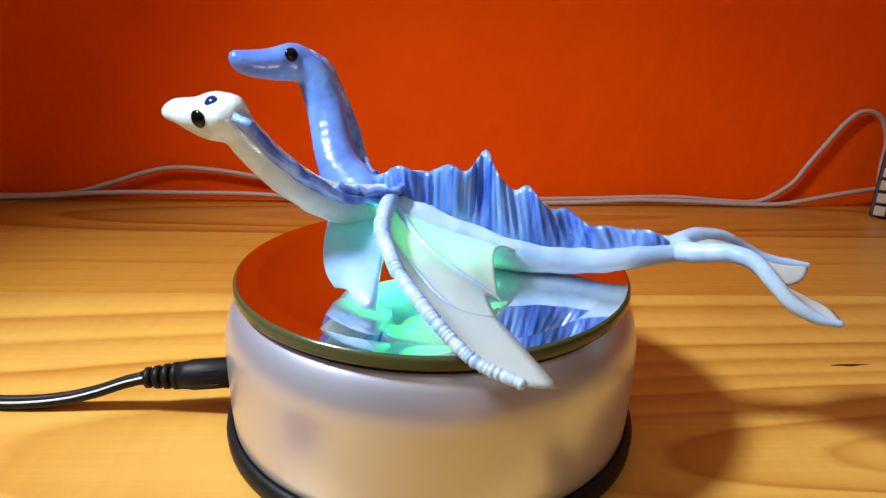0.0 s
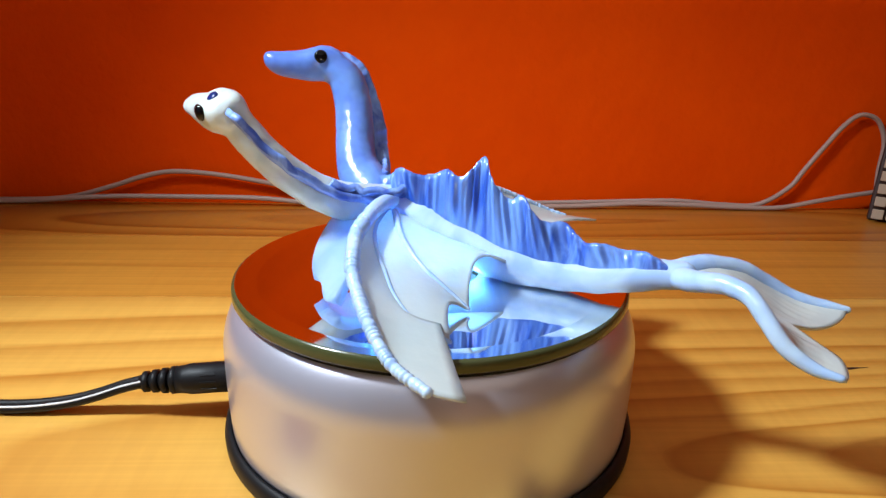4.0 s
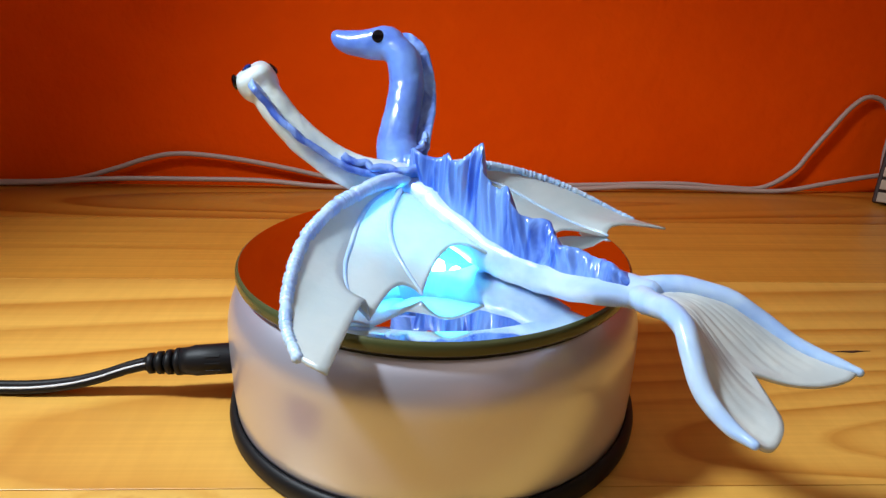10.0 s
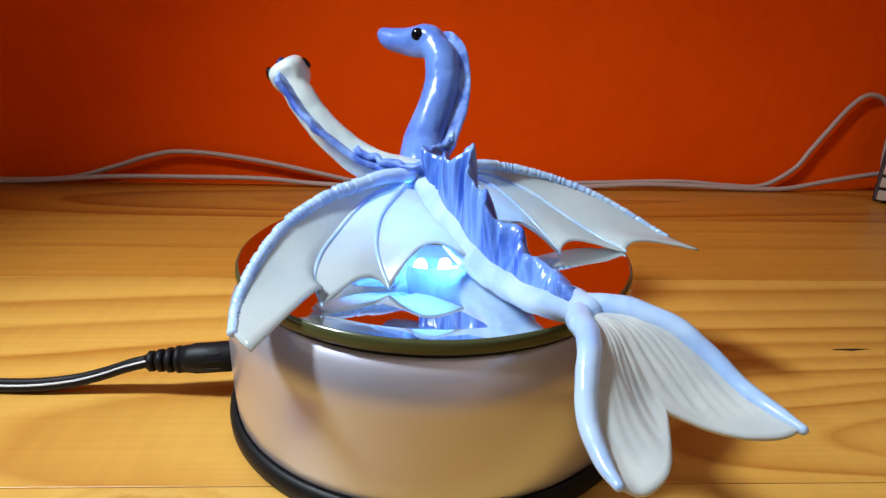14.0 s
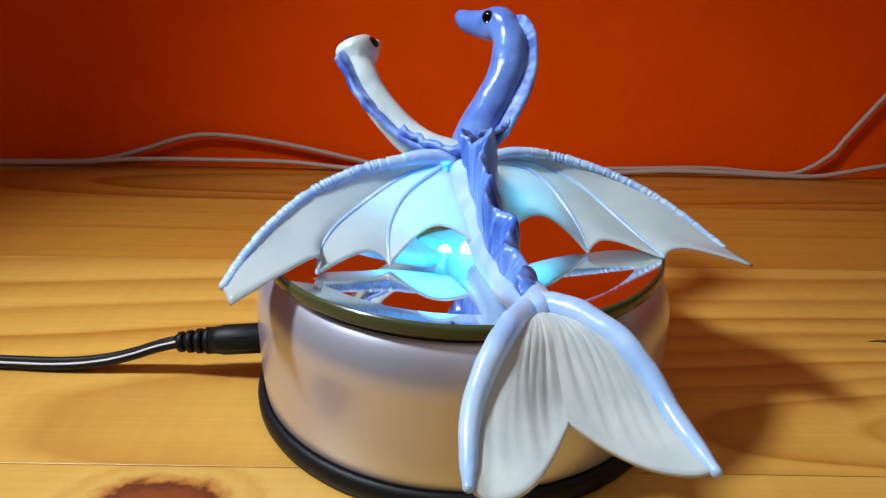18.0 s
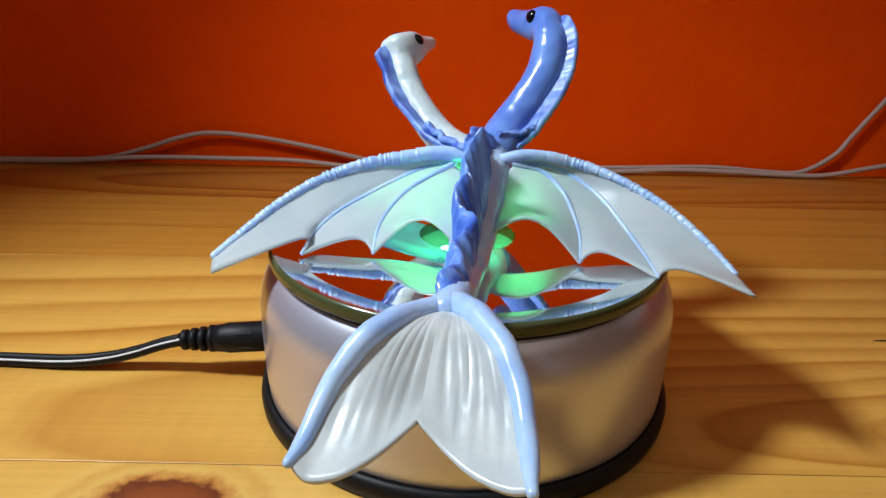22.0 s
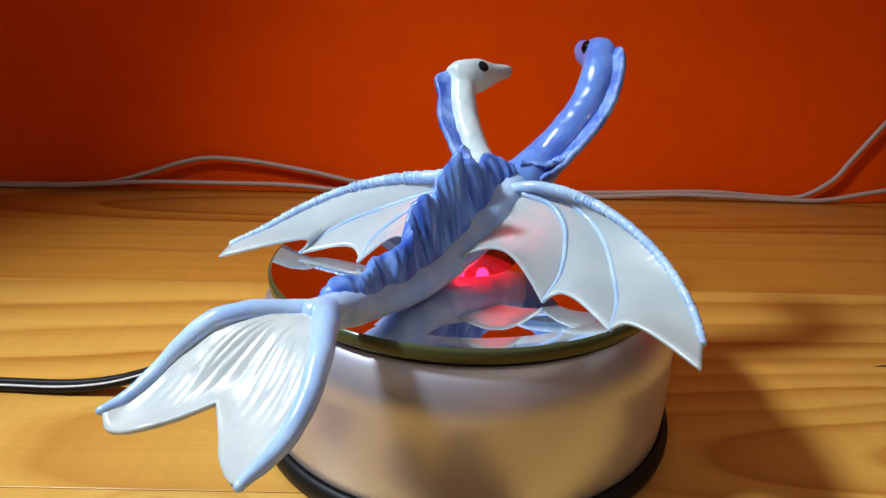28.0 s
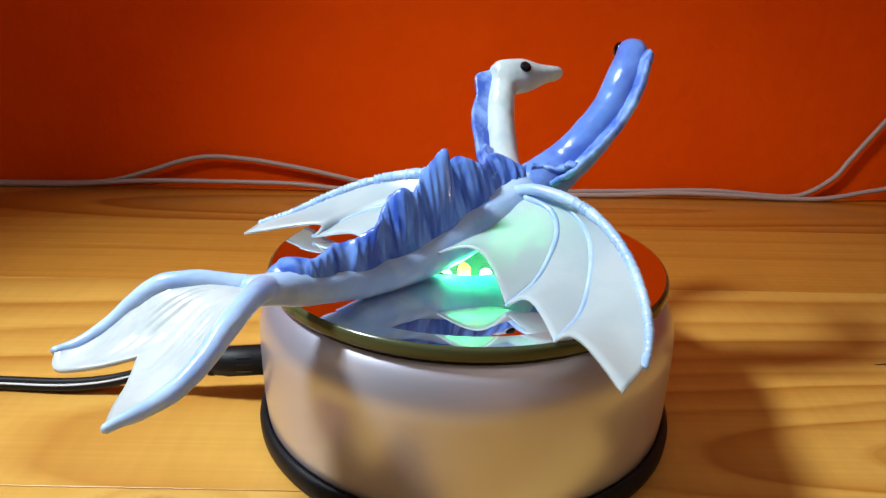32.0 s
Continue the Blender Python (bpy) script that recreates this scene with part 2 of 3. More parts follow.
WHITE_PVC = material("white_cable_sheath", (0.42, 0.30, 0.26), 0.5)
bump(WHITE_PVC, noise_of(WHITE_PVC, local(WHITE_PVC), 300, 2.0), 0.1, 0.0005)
STRIPE = material("white_cable_stripe", (0.62, 0.62, 0.62), 0.4)
CREAM = material("cream_keys", (0.46, 0.36, 0.27), 0.5)
CASE = material("dark_brown_case", (0.035, 0.016, 0.012), 0.5)


def clear_glass():
    m = material("clear_window_glass", (0.9, 0.95, 0.92), 0.03)
    out, tr, mx, gl, fr = m.node_tree.nodes["Material Output"], node(m, "ShaderNodeBsdfTransparent"), node(m, "ShaderNodeMixShader"), node(m, "ShaderNodeBsdfGlossy"), node(m, "ShaderNodeFresnel")
    gl.inputs["Roughness"].default_value = 0.02
    join(m, fr.outputs[0], mx.inputs["Fac"])
    join(m, tr.outputs[0], mx.inputs[1])
    join(m, gl.outputs[0], mx.inputs[2])
    join(m, mx.outputs[0], out.inputs["Surface"])
    return m


CLEAR = clear_glass()


def glow(name, color, strength):
    m = material(name, color, 0.2)
    b = main_shader(m)
    b.inputs["Emission Color"].default_value = (*color, 1)
    b.inputs["Emission Strength"].default_value = strength
    return m


# ---- mesh tools ----
def mesh_of(name, verts, faces, mat, smooth=True):
    me = bpy.data.meshes.new(name)
    me.from_pydata([tuple(v) for v in verts], [], faces)
    me.materials.append(mat)
    if smooth:
        me.polygons.foreach_set("use_smooth", [True] * len(me.polygons))
    me.update()
    return me


def part(name, me, parent, label=""):
    ob = new(name, me)
    ob.parent = parent
    return tagged(ob, label)


def clean(bm, name, mat, smooth=True):
    bmesh.ops.recalc_face_normals(bm, faces=bm.faces)
    me = bpy.data.meshes.new(name)
    bm.to_mesh(me)
    bm.free()
    me.materials.append(mat)
    if smooth:
        me.polygons.foreach_set("use_smooth", [True] * len(me.polygons))
    return me


def spline(points, n):
    """n points evenly spread along a smooth line through the given ones."""
    p = np.asarray(points, float)
    q = np.vstack([2 * p[0] - p[1], p, 2 * p[-1] - p[-2]])
    out = []
    for i in range(len(p) - 1):
        a, b, c, d = q[i:i + 4]
        for t in np.linspace(0, 1, 24, endpoint=False):
            out.append(0.5 * (2 * b + (c - a) * t + (2 * a - 5 * b + 4 * c - d) * t * t + (3 * b - a - 3 * c + d) * t ** 3))
    out = np.array(out + [p[-1]])
    s = np.concatenate([[0], np.cumsum(np.linalg.norm(np.diff(out, axis=0), axis=1))])
    u = np.linspace(0, s[-1], n)
    return np.stack([np.interp(u, s, out[:, k]) for k in range(3)], 1)


def frames_along(p):
    t = np.gradient(p, axis=0)
    t /= np.linalg.norm(t, axis=1)[:, None]
    up = np.array([0, 0, 1.0]) if abs(t[0][2]) < 0.9 else np.array([1.0, 0, 0])
    side = []
    s = np.cross(t[0], up)
    for k in t:
        s = s - k * (s @ k)
        s /= np.linalg.norm(s)
        side.append(s.copy())
    side = np.array(side)
    return t, side, np.cross(side, t)


def tube_mesh(name, p, radii, mat, sides=16, flat=1.0, cap=True, lumps=0.0):
    """A round bar along the points p; radii are spread evenly along it; closed by domed ends."""
    p = np.asarray(p, float)
    n = len(p)
    r = np.interp(np.linspace(0, 1, n), np.linspace(0, 1, len(radii)), radii) if len(radii) != n else np.asarray(radii)
    t, a, b = frames_along(p)
    rings = [(p[i], a[i], b[i], r[i]) for i in range(n)]
    if cap:
        head = [(p[0] - t[0] * r[0] * math.sin(x), a[0], b[0], r[0] * math.cos(x)) for x in (1.25, 0.85, 0.4)]
        tail = [(p[-1] + t[-1] * r[-1] * math.sin(x), a[-1], b[-1], r[-1] * math.cos(x)) for x in (0.4, 0.85, 1.25)]
        rings = head + rings + tail
    verts, faces = [], []
    for c, u, w, rad in rings:
        for k in range(sides):
            x = 2 * math.pi * k / sides
            way = u * math.cos(x) + w * math.sin(x) * flat
            q = c + rad * way
            verts.append(q + way * lumps * noise.noise(Vector(q) * 170) if lumps else q)
    for i in range(len(rings) - 1):
        for k in range(sides):
            l = (k + 1) % sides
            faces.append((i * sides + k, i * sides + l, (i + 1) * sides + l, (i + 1) * sides + k))
    faces += [tuple(range(sides))[::-1], tuple((len(rings) - 1) * sides + k for k in range(sides))]
    me = mesh_of(name, verts, faces, mat)
    bm = bmesh.new()
    bm.from_mesh(me)
    bpy.data.meshes.remove(me)
    return clean(bm, name, mat)


def lathe_mesh(name, profile, mat, sides=96, smooth=True):
    """Turns a line of (radius, height) about the upright axis."""
    verts, faces = [], []
    for k in range(sides):
        x = 2 * math.pi * k / sides
        verts += [(r * math.cos(x), r * math.sin(x), z) for r, z in profile]
    n = len(profile)
    for k in range(sides):
        l = (k + 1) % sides
        for i in range(n - 1):
            faces.append((k * n + i, l * n + i, l * n + i + 1, k * n + i + 1))
    bm = bmesh.new()
    me = mesh_of(name, verts, faces, mat)
    bm.from_mesh(me)
    bpy.data.meshes.remove(me)
    bmesh.ops.remove_doubles(bm, verts=bm.verts, dist=1e-6)
    return clean(bm, name, mat, smooth)


def block_mesh(name, lo, hi, mat, edge=0.0):
    bm = bmesh.new()
    bmesh.ops.create_cube(bm, size=1.0)
    for v in bm.verts:
        v.co = [lo[k] + (v.co[k] + 0.5) * (hi[k] - lo[k]) for k in range(3)]
    if edge:
        bmesh.ops.bevel(bm, geom=list(bm.edges), offset=edge, segments=2, affect="EDGES", profile=0.5)
    return clean(bm, name, mat, False)


def sheet_mesh(name, grid, thick, mat):
    """A skin of even thickness over a grid of points, closed along its borders."""
    g = np.asarray(grid, float)
    n, k = g.shape[:2]
    up = np.cross(np.gradient(g, axis=0), np.gradient(g, axis=1))
    size = np.linalg.norm(up, axis=2, keepdims=True)
    up = up / np.maximum(size, 1e-12)
    verts = np.concatenate([(g + up * thick / 2).reshape(-1, 3), (g - up * thick / 2).reshape(-1, 3)])
    m = n * k
    faces = []
    for i in range(n - 1):
        for j in range(k - 1):
            q = (i * k + j, (i + 1) * k + j, (i + 1) * k + j + 1, i * k + j + 1)
            faces += [q, tuple(x + m for x in q[::-1])]
    rim = [j for j in range(k)] + [i * k + k - 1 for i in range(1, n)] + [(n - 1) * k + j for j in range(k - 2, -1, -1)] + [i * k for i in range(n - 2, 0, -1)]
    for a, b in zip(rim, rim[1:] + rim[:1]):
        faces.append((a, b, b + m, a + m))
    me = mesh_of(name, verts, faces, mat)
    bm = bmesh.new()
    bm.from_mesh(me)
    bpy.data.meshes.remove(me)
    return clean(bm, name, mat)


def mm(*points):
    return np.array(points, float) / 1000.0


# ---- room ----
def room():
    for name, lo, hi, mat in (
        ("wall_north", (-2.0, 0.288, -0.75), (2.0, 0.40, 0.42), ORANGE),
        # unseen upper part, added in white to give the mirror pale reflections
        ("unseen_wall_north_upper", (-2.0, 0.288, 0.42), (2.0, 0.40, 1.75), PLASTER),
        ("wall_south", (-2.0, -2.6, -0.75), (2.0, -2.5, 1.75), UNSEEN_WALL_BROWN),
        ("wall_west", (-2.1, -2.5, -0.75), (-2.0, 0.288, 1.75), UNSEEN_WALL_BLUE),
        ("wall_east", (2.0, -2.5, -0.75), (2.1, 0.288, 1.75), UNSEEN_WALL_BROWN),
        ("floor", (-2.0, -2.5, -0.85), (2.0, 0.288, -0.75), FLOORING),
        ("ceiling", (-2.0, -2.5, 1.75), (2.0, 0.288, 1.85), PLASTER),
    ):
        tagged(new(name, block_mesh(name, lo, hi, mat)), kind="structure")


room()


def pine_table():
    table = new("pine_table")
    tagged(table, "varnished pine table top of glued boards with a brown knot", "table")
    edges = (0.286, 0.206, 0.108, -0.0525, -0.190, -0.345)
    for b, a, mat in zip(edges, edges[1:], BOARDS):
        part("board", block_mesh("board", (-0.75, a + 0.00015, -0.028), (0.75, b - 0.00015, 0.0), mat, 0.0002), table)
    for x in (-0.70, 0.64):
        for y in (-0.33, 0.21):
            part("leg", block_mesh("leg", (x, y, -0.75), (x + 0.06, y + 0.06, -0.028), BOARDS[1], 0.003), table)
    streak = spline(mm((172.5, 32.4, 0.1), (177, 32.8, 0.12), (181, 32.6, 0.12), (185, 33.1, 0.12), (190, 33.3, 0.1)), 24)
    part("crack", tube_mesh("crack", streak, np.array((0.15, 0.5, 0.75, 1.0, 0.7, 0.3, 0.12)) / 1000, CASE, 8, flat=0.2), table, "dark resin streak in the wood")
    return table


pine_table()


# ---- turntable ----
def display_stand():
    stand = new("display_stand")
    tagged(stand, "round silver motorised display stand with a black foot ring", "display stand")
    shell = [(0.0700, 0.0060), (0.0703, 0.0075), (0.0707, 0.014), (0.0709, 0.022), (0.0710, 0.030)]
    shell += [(0.0590 + 0.0120 * math.cos(a), 0.0352 + 0.0187 * math.sin(a)) for a in np.linspace(0.0, 1.06, 30)]
    shell += [(0.0648, 0.0516), (0.0634, 0.0510), (0.0634, 0.0060), (0.0700, 0.0060)]
    part("shell", lathe_mesh("shell", shell, SILVER, 128), stand)
    foot = [(0.0640, 0.0), (0.0722, 0.0), (0.0729, 0.0010), (0.0731, 0.0035), (0.0727, 0.0055), (0.0715, 0.0068), (0.0706, 0.0070), (0.0706, 0.0058), (0.0640, 0.0058), (0.0640, 0.0)]
    part("foot_ring", lathe_mesh("foot_ring", foot, BLACK, 128), stand, "black plastic foot ring")
    # rim shows as the black gap; the rest is added to cover idle lights
    plate = [(0.0168, 0.0528), (0.0632, 0.0526), (0.0636, 0.0495), (0.0650, 0.0495), (0.0648, 0.0531), (0.0168, 0.0531), (0.0168, 0.0528)]
    part("top_plate", lathe_mesh("top_plate", plate, BLACK, 96), stand, "black plate under the mirror")
    part("bottom", lathe_mesh("bottom", [(0.0, 0.002), (0.0639, 0.002), (0.0639, 0.004), (0.0, 0.004)], BLACK, 64), stand)
    socket = tube_mesh("socket", mm((-66, 0, 15.6), (-71.6, 0, 15.5)), [0.0066, 0.0066], BLACK, 24, cap=False)
    part("socket", socket, stand, "black power socket")
    return stand


display_stand()


BEVEL_IN = 0.0590


def mirror_plate():
    plate = new("mirror_plate")
    tagged(plate, "circular mirror with an olive green glass edge on the stand", "mirror")
    part("mirror", lathe_mesh("mirror", [(0.0165, 0.0570), (BEVEL_IN, 0.0570)], MIRROR, 128, False), plate)
    part("bevel", lathe_mesh("bevel", [(BEVEL_IN, 0.0570), (0.0660, 0.05765)], BEVEL, 128), plate, "bevelled mirror border")
    part("edge", lathe_mesh("edge", [(0.0660, 0.05765), (0.0667, 0.0573), (0.0671, 0.0565), (0.0672, 0.0542), (0.0669, 0.0535), (0.0654, 0.0533), (0.0166, 0.0533)], GLASS_RIM, 128), plate, "olive green glass edge")
    pane = new("window", lathe_mesh("window", [(0.0, 0.0569), (0.0165, 0.0569)], CLEAR, 64))
    pane.parent = plate
    pane.visible_shadow = False
    return plate


mirror = mirror_plate()


def added_led_wheel():
    """A small added wheel, in place of lights that change colour, under the window; one set at a time stands below the
    opening.
    """
    wheel = new("added_led_wheel")
    tagged(wheel, "unseen added wheel of green, cyan, blue and red lights inside the stand", "light")
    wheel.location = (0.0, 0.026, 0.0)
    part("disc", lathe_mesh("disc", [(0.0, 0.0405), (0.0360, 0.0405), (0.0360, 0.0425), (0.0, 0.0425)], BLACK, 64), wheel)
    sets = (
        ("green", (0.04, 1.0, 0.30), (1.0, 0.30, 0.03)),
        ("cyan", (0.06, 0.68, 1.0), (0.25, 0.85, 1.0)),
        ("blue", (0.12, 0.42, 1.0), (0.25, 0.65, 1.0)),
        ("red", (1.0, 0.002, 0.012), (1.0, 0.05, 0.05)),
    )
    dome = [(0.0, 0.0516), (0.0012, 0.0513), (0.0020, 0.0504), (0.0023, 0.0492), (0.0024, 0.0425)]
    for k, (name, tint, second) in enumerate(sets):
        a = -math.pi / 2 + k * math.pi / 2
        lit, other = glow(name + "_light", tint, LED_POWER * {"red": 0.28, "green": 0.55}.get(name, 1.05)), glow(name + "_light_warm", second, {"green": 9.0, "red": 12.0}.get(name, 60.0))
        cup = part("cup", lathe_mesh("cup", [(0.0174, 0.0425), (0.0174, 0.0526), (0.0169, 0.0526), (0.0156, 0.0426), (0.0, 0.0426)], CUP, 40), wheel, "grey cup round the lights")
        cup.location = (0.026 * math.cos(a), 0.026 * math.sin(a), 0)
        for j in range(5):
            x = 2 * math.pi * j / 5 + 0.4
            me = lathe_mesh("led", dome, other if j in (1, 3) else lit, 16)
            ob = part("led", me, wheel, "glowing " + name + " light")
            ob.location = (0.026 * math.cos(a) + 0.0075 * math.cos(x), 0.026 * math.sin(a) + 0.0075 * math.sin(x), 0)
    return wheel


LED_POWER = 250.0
wheel = added_led_wheel()


# ---- dragon figurine ----
dragon = new("dragon_figurine")
tagged(dragon, "two-headed winged dragon of pearly white and blue polymer clay", "figurine")

CHEST = mm((-3, 30, 78.5), (0, 18, 75.5), (4.6, -0.7, 69.7), (8.4, -14.7, 65.8), (10.9, -25.4, 63.6), (14.1, -36.2, 63.0), (17.0, -47.4, 63.4), (20.6, -59.4, 65.2), (24.0, -70.0, 67.8), (25.6, -78, 69.4))
BACK = spline(CHEST, 60)
BACK_R = np.interp(np.linspace(0, 1, 60), (0, 0.12, 0.3, 0.5, 0.7, 0.9, 1), np.array((7.5, 9.0, 8.2, 6.8, 5.6, 5.0, 4.4)) / 1000)


def dragon_body():
    part("body", tube_mesh("body", BACK, BACK_R, PALE_CLAY, 32, lumps=0.0004), dragon, "pale blue body")
    blue = spline(mm((0.5, 63.8, 121.4), (5.4, 59.6, 121.4), (9.2, 55.2, 118.8), (10.4, 52.8, 114.0), (10.0, 50.2, 108.0), (8.4, 47.8, 102.6), (6.3, 45.2, 97.6), (3.6, 42, 92), (0.6, 36.8, 85.6), (-1, 27, 79)), 40)
    white = spline(mm((-47.8, 53, 112.0), (-48.0, 47, 111.5), (-46.8, 42.2, 109.2), (-42.5, 38.2, 101.5), (-38.6, 35.6, 96.2), (-35.3, 33.9, 92.5), (-31.0, 31.8, 88.6), (-26, 29.5, 84.8), (-18, 25.5, 80.5), (-4, 20, 77)), 40)
    return blue, white


BLUE_NECK, WHITE_NECK = dragon_body()


def head_mesh(name, back, tip, up, profile, mat, box):
    """A head lofted from rings: share of the way, half width, half height above and below the axis, lift. box: below 1, a flatter crown."""
    back, tip, up = Vector(back), Vector(tip), Vector(up)
    f = (tip - back).normalized()
    right = f.cross(up).normalized()
    up = right.cross(f)
    length = (tip - back).length
    at = [r[0] for r in profile]
    verts, faces, n, rows = [], [], 28, 36
    for i in range(rows):
        s = 1 - (1 - i / (rows - 1)) ** 1.5
        w, hi, lo, lift = (float(np.interp(s, at, [r[k] for r in profile])) for k in (1, 2, 3, 4))
        c = back + f * (s * length) + up * lift / 1000
        e = 1 - (1 - box) * min(1, max(0, (0.75 - s) * 3))
        for k in range(n):
            x = 2 * math.pi * k / n
            cx, sx = math.cos(x), math.sin(x)
            q = e if sx > 0 else 1.0
            h = hi if sx > 0 else lo
            verts.append(c + right * (w / 1000 * math.copysign(abs(cx) ** q, cx)) + up * (h / 1000 * math.copysign(abs(sx) ** q, sx)))
    for i in range(rows - 1):
        for k in range(n):
            l = (k + 1) % n
            faces.append((i * n + k, i * n + l, (i + 1) * n + l, (i + 1) * n + k))
    faces += [tuple(range(n)), tuple((rows - 1) * n + k for k in range(n))]
    bm = bmesh.new()
    me = mesh_of(name, verts, faces, mat)
    bm.from_mesh(me)
    bpy.data.meshes.remove(me)
    return clean(bm, name, mat), right, up, f


def fused(neck, head, split, way, mat):
    """Melts a neck and a head into one smooth skin, then parts them again at a plane. Returns the two meshes."""
    bm = bmesh.new()
    bm.from_mesh(neck)
    bm.from_mesh(head)
    bmesh.ops.scale(bm, vec=(100, 100, 100), verts=bm.verts)
    both = clean(bm, "skin", mat)
    ob = new("skin", both)
    melt = ob.modifiers.new("melt", "REMESH")
    melt.mode, melt.voxel_size, melt.use_smooth_shade = "VOXEL", 0.06, True
    ease = ob.modifiers.new("ease", "SMOOTH")
    ease.factor, ease.iterations = 0.5, 14
    skin = bpy.data.meshes.new_from_object(ob.evaluated_get(bpy.context.evaluated_depsgraph_get()))
    bpy.data.objects.remove(ob)
    n = len(skin.vertices)
    co, out = np.empty(n * 3), np.empty(n * 3)
    skin.vertices.foreach_get("co", co)
    skin.vertices.foreach_get("normal", out)
    co, out = co.reshape(n, 3) * 0.01, out.reshape(n, 3)
    lump = [0.00030 * noise.noise(Vector(p * 150)) + 0.00012 * noise.noise(Vector(p * 420)) for p in co]
    co += out * np.array(lump)[:, None]
    skin.vertices.foreach_set("co", co.ravel())
    skin.update()
    out = []
    for name, sign in (("neck", -1), ("head", 1)):
        bm = bmesh.new()
        bm.from_mesh(skin)
        bmesh.ops.bisect_plane(bm, geom=bm.verts[:] + bm.edges[:] + bm.faces[:], plane_co=split, plane_no=Vector(way) * sign, clear_inner=True)
        out.append(clean(bm, name, mat))
    return out


def bead(name, at, out, size, flat, mat, parent):
    """An eye: a flattened bead set into the head, bulging along out."""
    bm = bmesh.new()
    bmesh.ops.create_uvsphere(bm, u_segments=20, v_segments=12, radius=size)
    turn = Vector(out).to_track_quat("Z", "Y").to_matrix().to_4x4()
    bmesh.ops.transform(bm, matrix=Matrix.Translation(at) @ turn @ Matrix.Diagonal((1.0, 1.0, flat, 1)), verts=bm.verts)
    return part(name, clean(bm, name, mat), parent)


def heads():
    prof = ((0.0, 3.4, 3.2, 3.4, -1.0), (0.07, 5.2, 5.4, 5.2, -0.2), (0.2, 5.6, 7.0, 6.4, 0.2), (0.33, 5.6, 7.0, 6.4, 0.2), (0.47, 5.5, 5.9, 6.0, -0.2), (0.62, 5.1, 4.9, 5.6, -0.4), (0.78, 4.5, 4.2, 5.0, -0.2), (0.9, 3.9, 3.5, 4.1, 0.3), (0.97, 2.6, 2.8, 2.8, 0.8), (1.0, 1.2, 1.3, 1.3, 1.0))
    back, tip = mm((11.5, 55.0, 121.5))[0], mm((-12.6, 73.6, 123.2))[0]
    me, right, up, f = head_mesh("head", back, tip, (0, 0, 1), prof, BLUE_CLAY, 0.85)
    tube = tube_mesh("neck", BLUE_NECK, np.array((4.0, 5.6, 6.7, 6.9, 7.0, 7.2, 7.6, 8.3, 8.8)) / 1000, BLUE_CLAY, 24)
    neck, skull = fused(tube, me, mm((9.6, 54.0, 118.0))[0], (-0.45, 0.35, 0.82), BLUE_CLAY)
    part("neck", neck, dragon, "cornflower blue neck")
    h = part("head", skull, dragon, "cornflower blue head")
    bead("eye", Vector(mm((1.5, 57.8, 125.3))[0]) - right * 0.0007, -right + up * 0.25 - f * 0.15, 0.0025, 0.6, EYE_BLACK, h)
    bead("eye", Vector(mm((1.9, 57.5, 125.5))[0]) + right * 0.0078, right + up * 0.15, 0.0023, 0.35, EYE_BLACK, h)
    prof = ((0.0, 4.0, 4.2, 4.0, 0.3), (0.07, 5.8, 5.8, 6.0, 0.8), (0.2, 7.0, 6.0, 7.2, 0.5), (0.33, 7.3, 6.0, 7.6, 0.5), (0.47, 6.8, 5.5, 7.0, 0.4), (0.62, 5.9, 4.3, 5.0, 0.2), (0.78, 4.9, 3.4, 3.7, 0.3), (0.9, 4.4, 2.8, 3.0, 0.2), (0.97, 3.6, 2.2, 2.3, 0.1), (1.0, 2.0, 1.2, 1.3, 0.1))
    back, tip = mm((-48.3, 37.4, 110.4))[0], mm((-45.8, 69.0, 111.6))[0]
    me, right, up, f = head_mesh("head", back, tip, (-0.5, 0.1, 0.82), prof, WHITE_CLAY, 0.62)
    tube = tube_mesh("neck", WHITE_NECK, np.array((4.4, 5.3, 5.6, 5.7, 5.9, 6.3, 7.0, 7.6)) / 1000, WHITE_CLAY, 24)
    neck, skull = fused(tube, me, mm((-46.5, 41.0, 107.8))[0], (-0.3, 0.6, 0.72), WHITE_CLAY)
    part("neck", neck, dragon, "pearl white neck")
    h = part("head", skull, dragon, "pearl white head")
    bead("eye", mm((-55.2, 47.4, 111.4))[0], -right + up * 0.4, 0.0027, 0.45, EYE_BLACK, h)
    bead("eye", mm((-41.9, 48.6, 115.4))[0], right + up * 0.2, 0.0024, 0.5, EYE_BLACK, h)
    bead("third_eye", mm((-51.3, 45.9, 115.9))[0], up - right * 0.3, 0.0021, 0.5, EYE_BLUE, h)


heads()


def ruffle(name, foot, crest, n, thick, wave, pitch, mat, parent, label, seed=0.0):
    """A pleated ribbon between a foot line and a crest line."""
    a, b = spline(foot, n), spline(crest, n)
    run = np.concatenate([[0], np.cumsum(np.linalg.norm(np.diff(a, axis=0), axis=1))])
    t = np.gradient(a, axis=0)
    rows = []
    for i in range(n):
        up = b[i] - a[i]
        side = np.cross(t[i], up)
        side /= np.linalg.norm(side) + 1e-9
        x = run[i] / pitch * 2 * math.pi
        w = math.sin(x + 1.3 * math.sin(x * 0.37 + seed)) + 0.35 * math.sin(2.3 * x + 1 + seed)
        rows.append([a[i] + up * v + side * wave * w * (0.35 + 0.65 * v) for v in np.linspace(0, 1, 9)])
    return part(name, sheet_mesh(name, rows, thick, mat), parent, label)


